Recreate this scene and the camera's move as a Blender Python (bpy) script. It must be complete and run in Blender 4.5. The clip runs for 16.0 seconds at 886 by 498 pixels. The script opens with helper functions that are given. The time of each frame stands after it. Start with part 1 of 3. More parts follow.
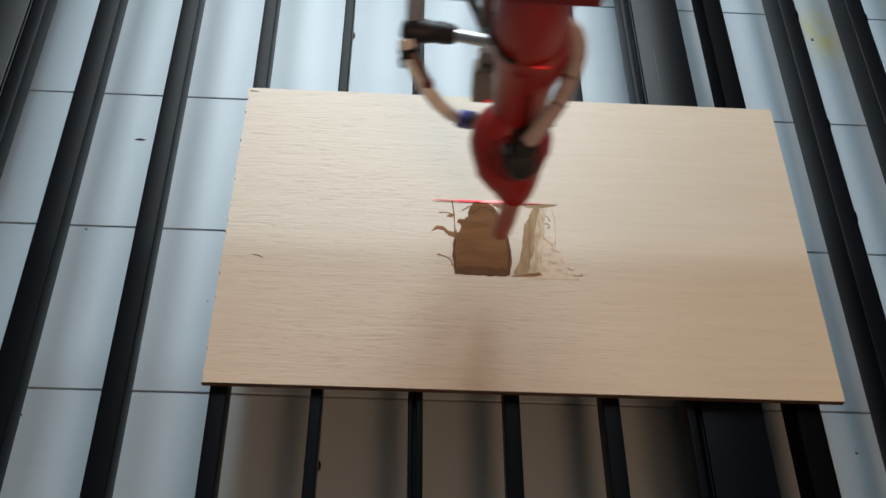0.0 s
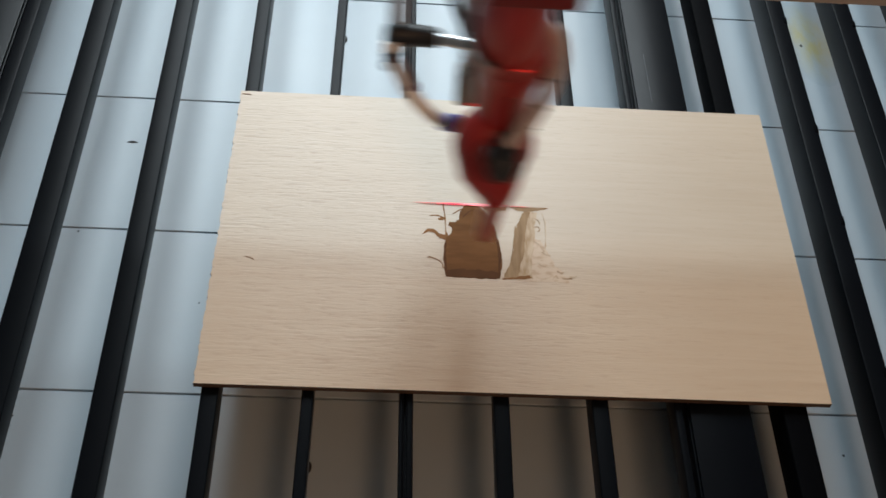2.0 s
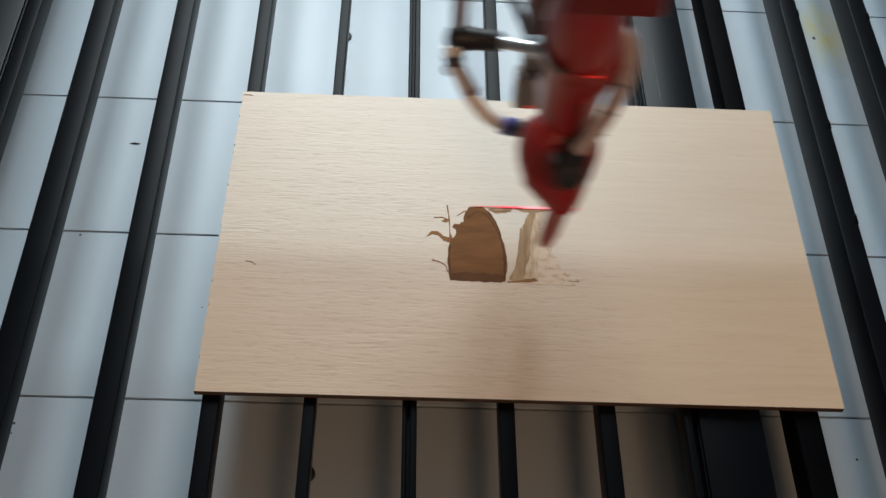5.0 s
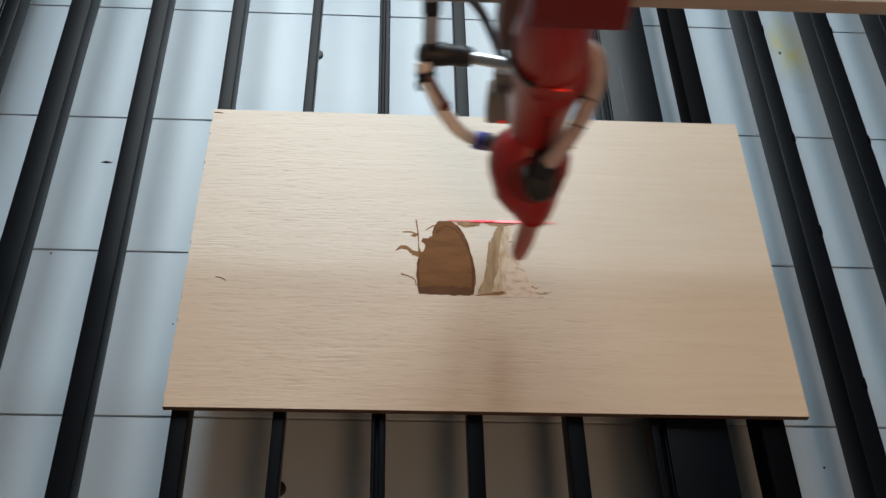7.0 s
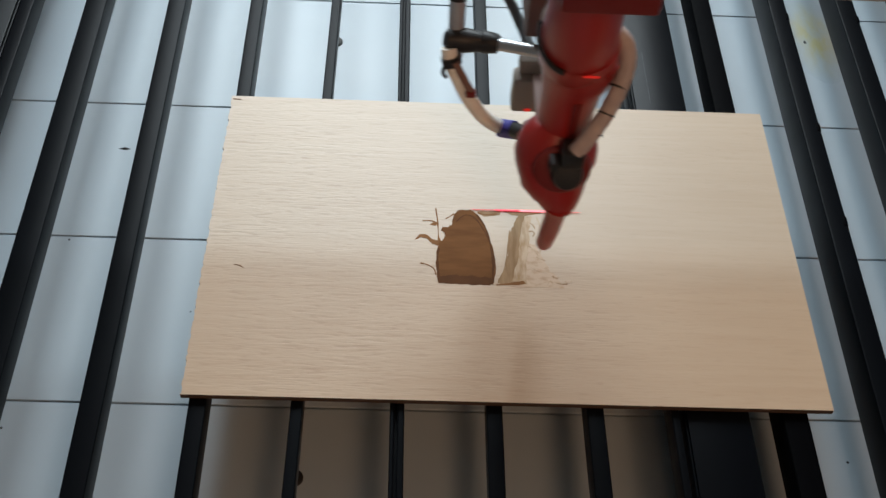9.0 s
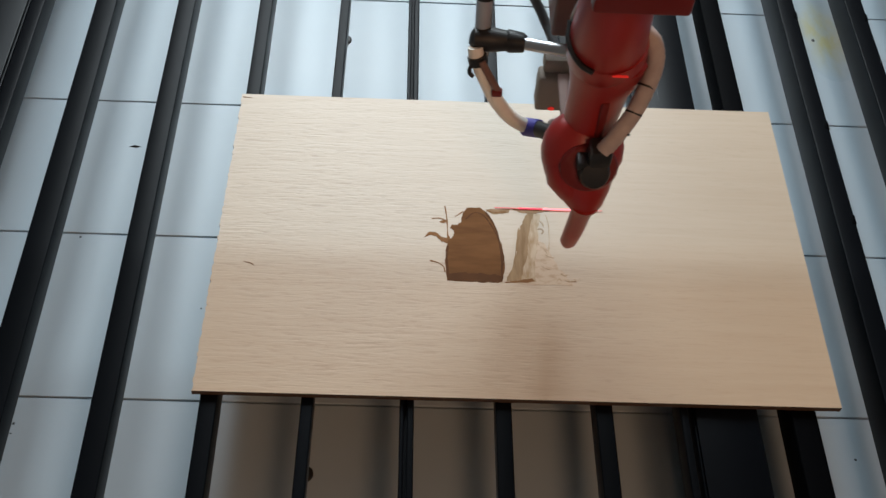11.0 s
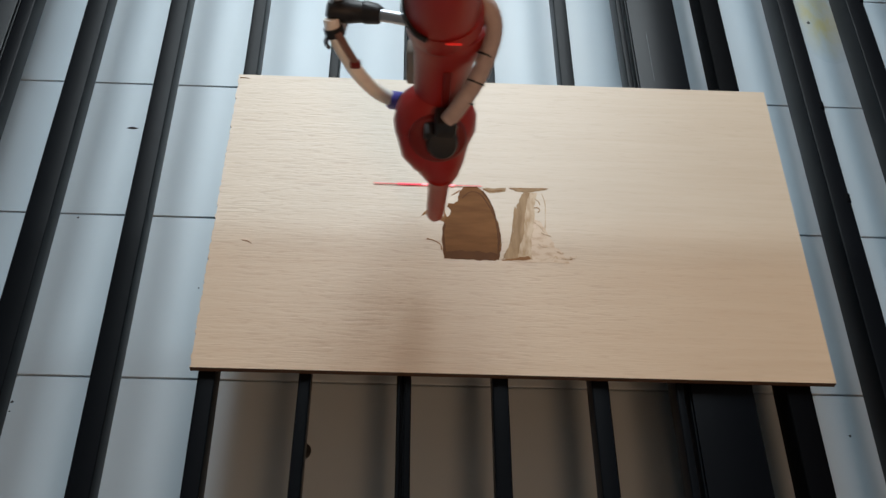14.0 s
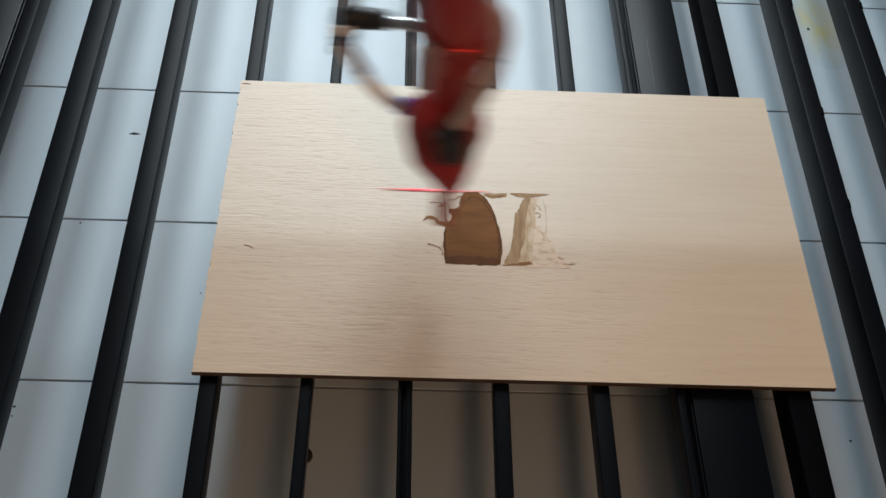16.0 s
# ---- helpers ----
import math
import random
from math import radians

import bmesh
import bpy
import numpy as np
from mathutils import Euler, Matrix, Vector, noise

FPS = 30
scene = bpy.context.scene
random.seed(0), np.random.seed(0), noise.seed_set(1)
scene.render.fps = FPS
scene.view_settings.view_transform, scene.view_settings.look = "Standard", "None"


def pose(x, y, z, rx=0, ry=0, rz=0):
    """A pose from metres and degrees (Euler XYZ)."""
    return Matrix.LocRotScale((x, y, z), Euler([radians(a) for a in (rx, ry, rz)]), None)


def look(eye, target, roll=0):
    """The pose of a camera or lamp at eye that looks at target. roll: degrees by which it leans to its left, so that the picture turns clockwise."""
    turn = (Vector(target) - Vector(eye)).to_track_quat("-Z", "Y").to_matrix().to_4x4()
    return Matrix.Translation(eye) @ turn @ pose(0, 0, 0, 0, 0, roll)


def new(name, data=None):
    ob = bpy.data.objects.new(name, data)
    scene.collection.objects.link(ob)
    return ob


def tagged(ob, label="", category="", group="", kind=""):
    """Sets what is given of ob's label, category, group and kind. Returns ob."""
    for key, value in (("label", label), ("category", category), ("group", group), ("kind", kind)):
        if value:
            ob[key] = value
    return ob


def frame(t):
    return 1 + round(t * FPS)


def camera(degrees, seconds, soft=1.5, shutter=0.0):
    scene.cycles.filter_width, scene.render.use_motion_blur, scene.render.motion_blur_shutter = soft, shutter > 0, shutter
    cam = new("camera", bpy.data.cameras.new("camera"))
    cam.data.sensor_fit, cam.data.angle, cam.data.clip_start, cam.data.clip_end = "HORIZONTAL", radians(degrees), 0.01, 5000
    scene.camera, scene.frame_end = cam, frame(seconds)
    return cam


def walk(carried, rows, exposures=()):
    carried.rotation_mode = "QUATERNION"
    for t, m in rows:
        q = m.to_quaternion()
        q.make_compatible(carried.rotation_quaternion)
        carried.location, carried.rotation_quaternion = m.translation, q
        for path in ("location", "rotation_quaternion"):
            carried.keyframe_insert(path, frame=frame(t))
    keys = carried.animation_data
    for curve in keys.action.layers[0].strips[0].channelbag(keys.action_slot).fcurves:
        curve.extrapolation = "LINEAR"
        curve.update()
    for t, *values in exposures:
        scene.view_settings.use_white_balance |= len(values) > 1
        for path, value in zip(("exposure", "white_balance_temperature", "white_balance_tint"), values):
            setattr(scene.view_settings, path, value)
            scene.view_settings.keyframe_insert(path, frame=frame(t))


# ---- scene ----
cam = camera(45.8, 16.0, soft=1.45, shutter=1.0)
ROWS = [
    (0.0, -0.2351, -1.2606, 1.6033, 36.93, -3.22, 0.20),
    (0.5, -0.2364, -1.2753, 1.5902, 37.10, -3.24, 0.19),
    (1.0, -0.2459, -1.2725, 1.5963, 36.80, -3.42, 0.28),
    (1.5, -0.2428, -1.2861, 1.6106, 37.07, -3.61, 0.27),
    (2.0, -0.2342, -1.2720, 1.6100, 37.23, -3.70, 0.07),
    (2.5, -0.2095, -1.2532, 1.6112, 37.01, -3.52, -0.30),
    (3.0, -0.2053, -1.2395, 1.5718, 36.35, -3.30, -0.50),
    (3.5, -0.1946, -1.2226, 1.5502, 35.54, -3.06, -0.36),
    (4.0, -0.2100, -1.2119, 1.5704, 35.93, -2.66, 0.36),
    (6.3, -0.2097, -1.2574, 1.6117, 37.49, -2.89, -0.23),
    (6.5, -0.1977, -1.2575, 1.6068, 37.70, -2.89, -0.46),
    (7.0, -0.1792, -1.2485, 1.6104, 37.69, -3.04, -0.66),
    (7.5, -0.1767, -1.2488, 1.6133, 37.62, -3.05, -0.57),
    (8.0, -0.1767, -1.2326, 1.6040, 37.47, -2.93, -0.21),
    (8.5, -0.1875, -1.2328, 1.5980, 37.38, -2.71, 0.03),
    (9.0, -0.1866, -1.2394, 1.5928, 37.14, -2.62, 0.18),
    (9.2, -0.1870, -1.2427, 1.6052, 37.24, -2.60, 0.15),
    (11.5, -0.1938, -1.2459, 1.5966, 36.86, -2.36, 0.46),
    (12.0, -0.1911, -1.2570, 1.5932, 36.71, -2.26, 0.21),
    (12.5, -0.1926, -1.2587, 1.6012, 36.52, -2.20, 0.31),
    (13.0, -0.1850, -1.2683, 1.6131, 36.91, -2.11, 0.32),
    (13.5, -0.2003, -1.2728, 1.6031, 36.90, -2.17, 0.34),
    (14.0, -0.1926, -1.2734, 1.5888, 36.66, -2.48, 0.24),
    (14.5, -0.1994, -1.2680, 1.6000, 36.76, -2.47, 0.36),
    (15.0, -0.2006, -1.2703, 1.5965, 36.87, -2.50, 0.44),
    (15.5, -0.1947, -1.2765, 1.5964, 37.00, -2.44, 0.29),
    (16.0, -0.1938, -1.2785, 1.5928, 36.99, -2.46, 0.27),
]
walk(cam, [(t, pose(x, y, z, rx, ry, rz)) for t, x, y, z, rx, ry, rz in ROWS])

# ---- world and light ----
FLOOR = -0.197          # the board's top face is z = 0
world = bpy.data.worlds.new("world")
scene.world = world
world.use_nodes = True
sky = world.node_tree.nodes.new("ShaderNodeTexSky")
sky.sky_type, sky.sun_disc = "NISHITA", False
sky.sun_elevation, sky.sun_rotation = radians(48), radians(10)
backing = world.node_tree.nodes["Background"]
world.node_tree.links.new(sky.outputs[0], backing.inputs[0])
backing.inputs[1].default_value = 0.1


def window_light(name, place, target, wide, high, watts, colour):
    lamp = bpy.data.lights.new(name, "AREA")
    lamp.shape, lamp.size, lamp.size_y, lamp.energy, lamp.color = "RECTANGLE", wide, high, watts, colour
    ob = new(name, lamp)
    ob.matrix_world = look(place, target)
    return ob


window_light("window_daylight", (-0.28, 3.18, 2.6), (-0.15, 0.0, 0.4), 2.5, 2.1, 372, (0.84, 0.95, 1.0))
# warm source assumed behind the viewpoint; its window is added and unseen
window_light("assumed_warm_light", (0.80, -3.5, 3.3), (0.2, -0.4, 0.0), 0.95, 1.25, 85, (1.0, 0.57, 0.32))
scene.view_settings.exposure = -0.66


# ---- materials ----
def shader(name, colour, rough=0.5, metal=0.0, vary=0.12, scale=8.0, bump=0.0, bump_scale=120.0, stretch=(1, 1, 1), coat=0.0, shine=0.5, uneven=0.08):
    m = bpy.data.materials.new(name)
    m.use_nodes = True
    n, l = m.node_tree.nodes, m.node_tree.links
    b = n["Principled BSDF"]
    b.inputs["Metallic"].default_value = metal
    b.inputs["Specular IOR Level"].default_value = shine
    b.inputs["Coat Weight"].default_value = coat
    b.inputs["Coat Roughness"].default_value = 0.15
    at = n.new("ShaderNodeTexCoord")
    mp = n.new("ShaderNodeMapping")
    mp.inputs["Scale"].default_value = stretch
    l.new(at.outputs["Object"], mp.inputs[0])
    big = n.new("ShaderNodeTexNoise")
    big.inputs["Scale"].default_value, big.inputs["Detail"].default_value = scale, 6
    l.new(mp.outputs[0], big.inputs[0])
    ramp = n.new("ShaderNodeMix")
    ramp.data_type = "RGBA"
    ramp.inputs[6].default_value = (*[c * (1 - vary) for c in colour], 1)
    ramp.inputs[7].default_value = (*[min(1, c * (1 + vary)) for c in colour], 1)
    l.new(big.outputs[0], ramp.inputs[0])
    l.new(ramp.outputs[2], b.inputs["Base Color"])
    fine = n.new("ShaderNodeTexNoise")
    fine.inputs["Scale"].default_value, fine.inputs["Detail"].default_value = bump_scale, 4
    l.new(mp.outputs[0], fine.inputs[0])
    r = n.new("ShaderNodeMapRange")
    r.inputs[3].default_value, r.inputs[4].default_value = max(0.02, rough - uneven), rough + uneven
    l.new(fine.outputs[0], r.inputs[0])
    l.new(r.outputs[0], b.inputs["Roughness"])
    if bump:
        k = n.new("ShaderNodeBump")
        k.inputs["Strength"].default_value, k.inputs["Distance"].default_value = bump, 0.002
        l.new(fine.outputs[0], k.inputs["Height"])
        l.new(k.outputs[0], b.inputs["Normal"])
    return m


def glow(name, colour, strength):
    m = bpy.data.materials.new(name)
    m.use_nodes = True
    b = m.node_tree.nodes["Principled BSDF"]
    b.inputs["Base Color"].default_value = (0.01, 0.01, 0.01, 1)
    b.inputs["Emission Color"].default_value = (*colour, 1)
    b.inputs["Emission Strength"].default_value = strength
    return m


def plywood_material():
    m = shader("plywood", (0.512, 0.412, 0.310), 0.43, 0, 0.08, 2.2, shine=0.5)
    n, l = m.node_tree.nodes, m.node_tree.links
    b = n["Principled BSDF"]
    at = n.new("ShaderNodeTexCoord")

    def grain(scale, detail, bend):
        mp = n.new("ShaderNodeMapping")
        mp.inputs["Scale"].default_value = scale
        l.new(at.outputs["Object"], mp.inputs[0])
        g = n.new("ShaderNodeTexNoise")
        g.inputs["Scale"].default_value, g.inputs["Detail"].default_value, g.inputs["Distortion"].default_value = 1.0, detail, bend
        l.new(mp.outputs[0], g.inputs[0])
        return g.outputs[0]

    def span(value, a, b, lo, hi):
        r = n.new("ShaderNodeMapRange")
        for k, v in enumerate((a, b, lo, hi)):
            r.inputs[k + 1].default_value = v
        l.new(value, r.inputs[0])
        return r.outputs[0]

    def times(p, q):
        k = n.new("ShaderNodeMath")
        k.operation = "MULTIPLY"
        l.new(p, k.inputs[0])
        l.new(q, k.inputs[1])
        return k.outputs[0]

    dash = grain((22, 210, 1), 2, 0.7)
    streak = grain((3.5, 60, 1), 4, 0.4)
    patch = grain((2.2, 3.0, 1), 2, 0.3)
    where = n.new("ShaderNodeSeparateXYZ")
    l.new(at.outputs["Object"], where.inputs[0])
    torn = times(span(where.outputs[0], -0.35, 0.45, 1.0, 0.32), span(patch, 0.3, 0.62, 0.35, 1.0))
    cut = times(span(dash, 0.45, 0.30, 0.0, 1.0), torn)
    tone = n.new("ShaderNodeMix")
    tone.data_type = "RGBA"
    l.new(times(cut, span(patch, 0.0, 1.0, 0.45, 0.45)), tone.inputs[0])
    l.new(b.inputs["Base Color"].links[0].from_socket, tone.inputs[6])
    tone.inputs[7].default_value = (0.34, 0.24, 0.165, 1)
    soft = n.new("ShaderNodeMix")
    soft.data_type, soft.blend_type = "RGBA", "MULTIPLY"
    l.new(span(streak, 0.35, 0.65, 0.32, 0.0), soft.inputs[0])
    l.new(tone.outputs[2], soft.inputs[6])
    soft.inputs[7].default_value = (0.86, 0.80, 0.74, 1)
    # two veneer sheets meet along a seam; the lower's pinker tint also paints warm light
    wavy = n.new("ShaderNodeMath")
    wavy.operation = "MULTIPLY_ADD"
    l.new(patch, wavy.inputs[0])
    wavy.inputs[1].default_value = 0.12
    l.new(where.outputs[1], wavy.inputs[2])
    sheet_warmth = n.new("ShaderNodeMix")
    sheet_warmth.data_type, sheet_warmth.blend_type = "RGBA", "MULTIPLY"
    l.new(span(wavy.outputs[0], 0.06, -0.06, 0.0, 1.0), sheet_warmth.inputs[0])
    l.new(soft.outputs[2], sheet_warmth.inputs[6])
    sheet_warmth.inputs[7].default_value = (1.0, 0.915, 0.835, 1)
    l.new(sheet_warmth.outputs[2], b.inputs["Base Color"])
    k = n.new("ShaderNodeBump")
    k.inputs["Strength"].default_value, k.inputs["Distance"].default_value = 0.26, 0.002
    l.new(times(dash, torn), k.inputs["Height"])
    l.new(k.outputs[0], b.inputs["Normal"])
    return m


M_TILE = shader("glazed_tile", (0.335, 0.408, 0.465), 0.46, 0, 0.05, 4.0, shine=0.85, uneven=0.01, bump_scale=9.0)
M_GROUT = shader("grout", (0.02, 0.022, 0.025), 0.8, 0, 0.2, 30.0)
M_STEEL = shader("dark_painted_steel", (0.0025, 0.0034, 0.0050), 0.40, 0.0, 0.25, 6.0, shine=0.07, uneven=0.02, bump_scale=20.0)
M_STEEL.node_tree.nodes["Principled BSDF"].inputs["Sheen Weight"].default_value = 0.02
M_STEEL.node_tree.nodes["Principled BSDF"].inputs["Sheen Roughness"].default_value = 0.25
M_MATT = shader("matt_black_paint", (0.0018, 0.002, 0.0026), 0.55, 0.0, 0.25, 6.0, shine=0.02)
M_RAIL = shader("grey_rail_steel", (0.035, 0.040, 0.047), 0.4, 0.2, 0.2, 6.0, 0.1, 300.0)
M_BLACK = shader("black_rubber", (0.008, 0.008, 0.009), 0.5, 0, 0.3, 20.0)
M_PLY = plywood_material()
M_PLYEDGE = shader("burnt_edge", (0.055, 0.028, 0.014), 0.8, 0, 0.4, 60.0)
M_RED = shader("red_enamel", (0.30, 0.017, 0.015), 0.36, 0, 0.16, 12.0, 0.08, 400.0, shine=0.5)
# darker red; on the elbow and neck strip it stands for shade
M_RED_DARK = shader("dark_and_shaded_red", (0.15, 0.012, 0.010), 0.45, 0, 0.15, 12.0, shine=0.35)
M_PIPE = shader("light_grey_pipe", (0.46, 0.48, 0.51), 0.35, 0.5, 0.2, 20.0)
M_GREYHOSE = shader("grey_rubber_hose", (0.10, 0.105, 0.11), 0.4, 0.0, 0.25, 30.0)
# colour chosen to tint light bounced onto the floor
M_BOUNCE = shader("warm_bounce_wood", (0.62, 0.30, 0.13), 0.6, 0.0, 0.15, 10.0, stretch=(1, 8, 1))
M_CREAM = shader("cream_hose", (0.84, 0.81, 0.74), 0.5, 0, 0.12, 40.0)
M_TAN = shader("dusty_sleeve", (0.43, 0.34, 0.31), 0.7, 0, 0.25, 50.0)
M_CHROME = shader("bright_metal", (0.52, 0.53, 0.55), 0.36, 0.9, 0.05, 20.0)
M_GREYBOX = shader("dusty_grey_housing", (0.28, 0.235, 0.20), 0.65, 0.0, 0.2, 14.0, shine=0.2)
M_BROWN = shader("dull_brown_paint", (0.21, 0.125, 0.105), 0.55, 0, 0.2, 16.0, shine=0.25)
M_BLUE = shader("violet_blue_clamp", (0.06, 0.05, 0.32), 0.45, 0, 0.1, 20.0)
M_BURN_MID = shader("brown_scorched_wood", (0.22, 0.10, 0.035), 0.65, 0, 0.35, 30.0, shine=0.12)
M_BURN_DARK = shader("dark_scorched_wood", (0.098, 0.040, 0.014), 0.7, 0, 0.3, 30.0, shine=0.12)


def mottled(name, base, mark, scale, lo, hi, amount, rough, shine, ior=1.5, fade=False, stretch=(1, 1, 1)):
    """A surface of the base colour, patchily stained with the mark's, fading out towards a rim one unit away."""
    m = shader(name, base, rough, 0, 0.05, 6.0, shine=shine)
    n, l = m.node_tree.nodes, m.node_tree.links
    b = n["Principled BSDF"]
    b.inputs["IOR"].default_value = ior
    at = n.new("ShaderNodeTexCoord")
    g = n.new("ShaderNodeTexNoise")
    g.inputs["Scale"].default_value, g.inputs["Detail"].default_value = scale, 5
    drawn = n.new("ShaderNodeMapping")
    drawn.inputs["Scale"].default_value = stretch
    l.new(at.outputs["Object"], drawn.inputs[0])
    l.new(drawn.outputs[0], g.inputs[0])
    r = n.new("ShaderNodeMapRange")
    r.inputs[1].default_value, r.inputs[2].default_value, r.inputs[4].default_value = lo, hi, amount
    l.new(g.outputs[0], r.inputs[0])
    out = r.outputs[0]
    if fade:
        size = n.new("ShaderNodeVectorMath")
        size.operation = "LENGTH"
        l.new(at.outputs["Object"], size.inputs[0])
        rim = n.new("ShaderNodeMapRange")
        rim.inputs[1].default_value, rim.inputs[2].default_value, rim.inputs[3].default_value, rim.inputs[4].default_value = 0.25, 0.97, 1.0, 0.0
        l.new(size.outputs["Value"], rim.inputs[0])
        both = n.new("ShaderNodeMath")
        both.operation = "MULTIPLY"
        l.new(out, both.inputs[0])
        l.new(rim.outputs[0], both.inputs[1])
        out = both.outputs[0]
    tint = n.new("ShaderNodeMix")
    tint.data_type = "RGBA"
    l.new(out, tint.inputs[0])
    l.new(b.inputs["Base Color"].links[0].from_socket, tint.inputs[6])
    tint.inputs[7].default_value = (*mark, 1)
    l.new(tint.outputs[2], b.inputs["Base Color"])
    return m


M_BURN_LIGHT = mottled("lightly_scorched_wood", (0.51, 0.385, 0.265), (0.33, 0.20, 0.09), 55.0, 0.42, 0.66, 0.8, 0.55, 0.25, stretch=(1.6, 0.5, 1))
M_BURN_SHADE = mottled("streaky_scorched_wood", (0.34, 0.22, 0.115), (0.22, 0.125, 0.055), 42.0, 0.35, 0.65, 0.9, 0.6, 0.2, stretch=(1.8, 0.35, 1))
M_BURN_FAINT = mottled("faintly_scorched_wood", (0.525, 0.38, 0.26), (0.36, 0.22, 0.11), 85.0, 0.48, 0.72, 0.7, 0.45, 0.42, stretch=(0.7, 1.3, 1))
M_BURN = mottled("scorched_wood", (0.176, 0.078, 0.027), (0.122, 0.051, 0.017), 26.0, 0.38, 0.68, 0.9, 0.75, 0.12, stretch=(0.45, 2.2, 1))
M_STAIN = mottled("dried_stain", (0.335, 0.408, 0.465), (0.40, 0.37, 0.17), 2.4, 0.25, 0.62, 0.9, 0.46, 0.5, 1.5, True)
M_DUCT = shader("duct_lid_paint", (0.0019, 0.0027, 0.0044), 0.38, 0.0, 0.2, 5.0, shine=0.10, uneven=0.02, bump_scale=20.0)
M_BEAM = shader("weathered_timber", (0.30, 0.25, 0.21), 0.7, 0, 0.15, 8.0)
M_WALL = shader("wall_plaster", (0.30, 0.27, 0.24), 0.8, 0, 0.06, 2.0)
M_CEIL = shader("ceiling_paint", (0.22, 0.18, 0.15), 0.8, 0, 0.06, 2.0)
M_LASER_HOT = glow("hot_laser_glow", (1.0, 0.26, 0.30), 2.4)
M_LASER = glow("laser_glow", (1.0, 0.03, 0.08), 1.7)
M_LASER_DIM = glow("faint_laser_glow", (0.8, 0.14, 0.14), 1.2)
M_GLINT = glow("laser_glint_glow", (1.0, 0.03, 0.02), 0.8)


# ---- builders ----
def part(name, bm, material, parent=None, label=""):
    me = bpy.data.meshes.new(name)
    bmesh.ops.recalc_face_normals(bm, faces=bm.faces)
    bm.to_mesh(me)
    bm.free()
    me.materials.append(material)
    ob = new(name, me)
    ob.parent = parent
    if label:
        ob["label"] = label
    return ob


def smooth(ob, angle=40):
    ob.data.polygons.foreach_set("use_smooth", [True] * len(ob.data.polygons))
    ob.data.set_sharp_from_angle(angle=radians(angle))
    return ob


def empty(name, label, category, group="", kind=""):
    return tagged(new(name), label, category, group, kind)


def box(x0, x1, y0, y1, z0, z1, bevel=0.0, seg=1):
    bm = bmesh.new()
    bmesh.ops.create_cube(bm, size=1)
    bmesh.ops.transform(bm, matrix=Matrix.Translation(((x0 + x1) / 2, (y0 + y1) / 2, (z0 + z1) / 2)) @ Matrix.Diagonal((x1 - x0, y1 - y0, z1 - z0, 1)), verts=bm.verts)
    if bevel:
        bmesh.ops.bevel(bm, geom=bm.edges[:], offset=bevel, segments=seg, affect="EDGES", profile=0.5)
    return bm


def loft(rings, sides=28):
    """Rings of (centre, half width, half depth), turned to follow the line of the centres."""
    bm = bmesh.new()
    pts = [Vector(r[0]) for r in rings]
    loops = []
    for i, (c, a, b) in enumerate(rings):
        d = (pts[min(i + 1, len(pts) - 1)] - pts[max(i - 1, 0)]).normalized()
        u = Vector((1, 0, 0)) - d * d.x
        u = u.normalized() if u.length > 0.2 else Vector((0, 1, 0))
        v = d.cross(u).normalized()
        loops.append([bm.verts.new(Vector(c) + u * a * math.cos(2 * math.pi * k / sides) + v * b * math.sin(2 * math.pi * k / sides)) for k in range(sides)])
    for p, q in zip(loops, loops[1:]):
        for k in range(sides):
            bm.faces.new((p[k], p[(k + 1) % sides], q[(k + 1) % sides], q[k]))
    bm.faces.new(loops[0][::-1])
    bm.faces.new(loops[-1])
    return bm


def bent(points, steps=8):
    """A smooth line through the points."""
    p = [Vector(q) for q in points]
    p = [p[0] * 2 - p[1]] + p + [p[-1] * 2 - p[-2]]
    out = []
    for i in range(1, len(p) - 2):
        for s in range(steps):
            t = s / steps
            out.append(0.5 * (2 * p[i] + (p[i + 1] - p[i - 1]) * t + (2 * p[i - 1] - 5 * p[i] + 4 * p[i + 1] - p[i + 2]) * t * t + (3 * p[i] - p[i - 1] - 3 * p[i + 1] + p[i + 2]) * t ** 3))
    return out + [p[-2]]


def tube(points, r, sides=14, steps=8, ribs=0.0):
    line = bent(points, steps)
    return loft([(c, r * (1 + ribs * (i % 2)), r * (1 + ribs * (i % 2))) for i, c in enumerate(line)], sides)


def plate(outline, z0, z1):
    bm = bmesh.new()
    low = [bm.verts.new((x, y, z0)) for x, y in outline]
    top = [bm.verts.new((x, y, z1)) for x, y in outline]
    bm.faces.new(low[::-1])
    bm.faces.new(top)
    for i in range(len(outline)):
        j = (i + 1) % len(outline)
        bm.faces.new((low[i], low[j], top[j], top[i]))
    return bm


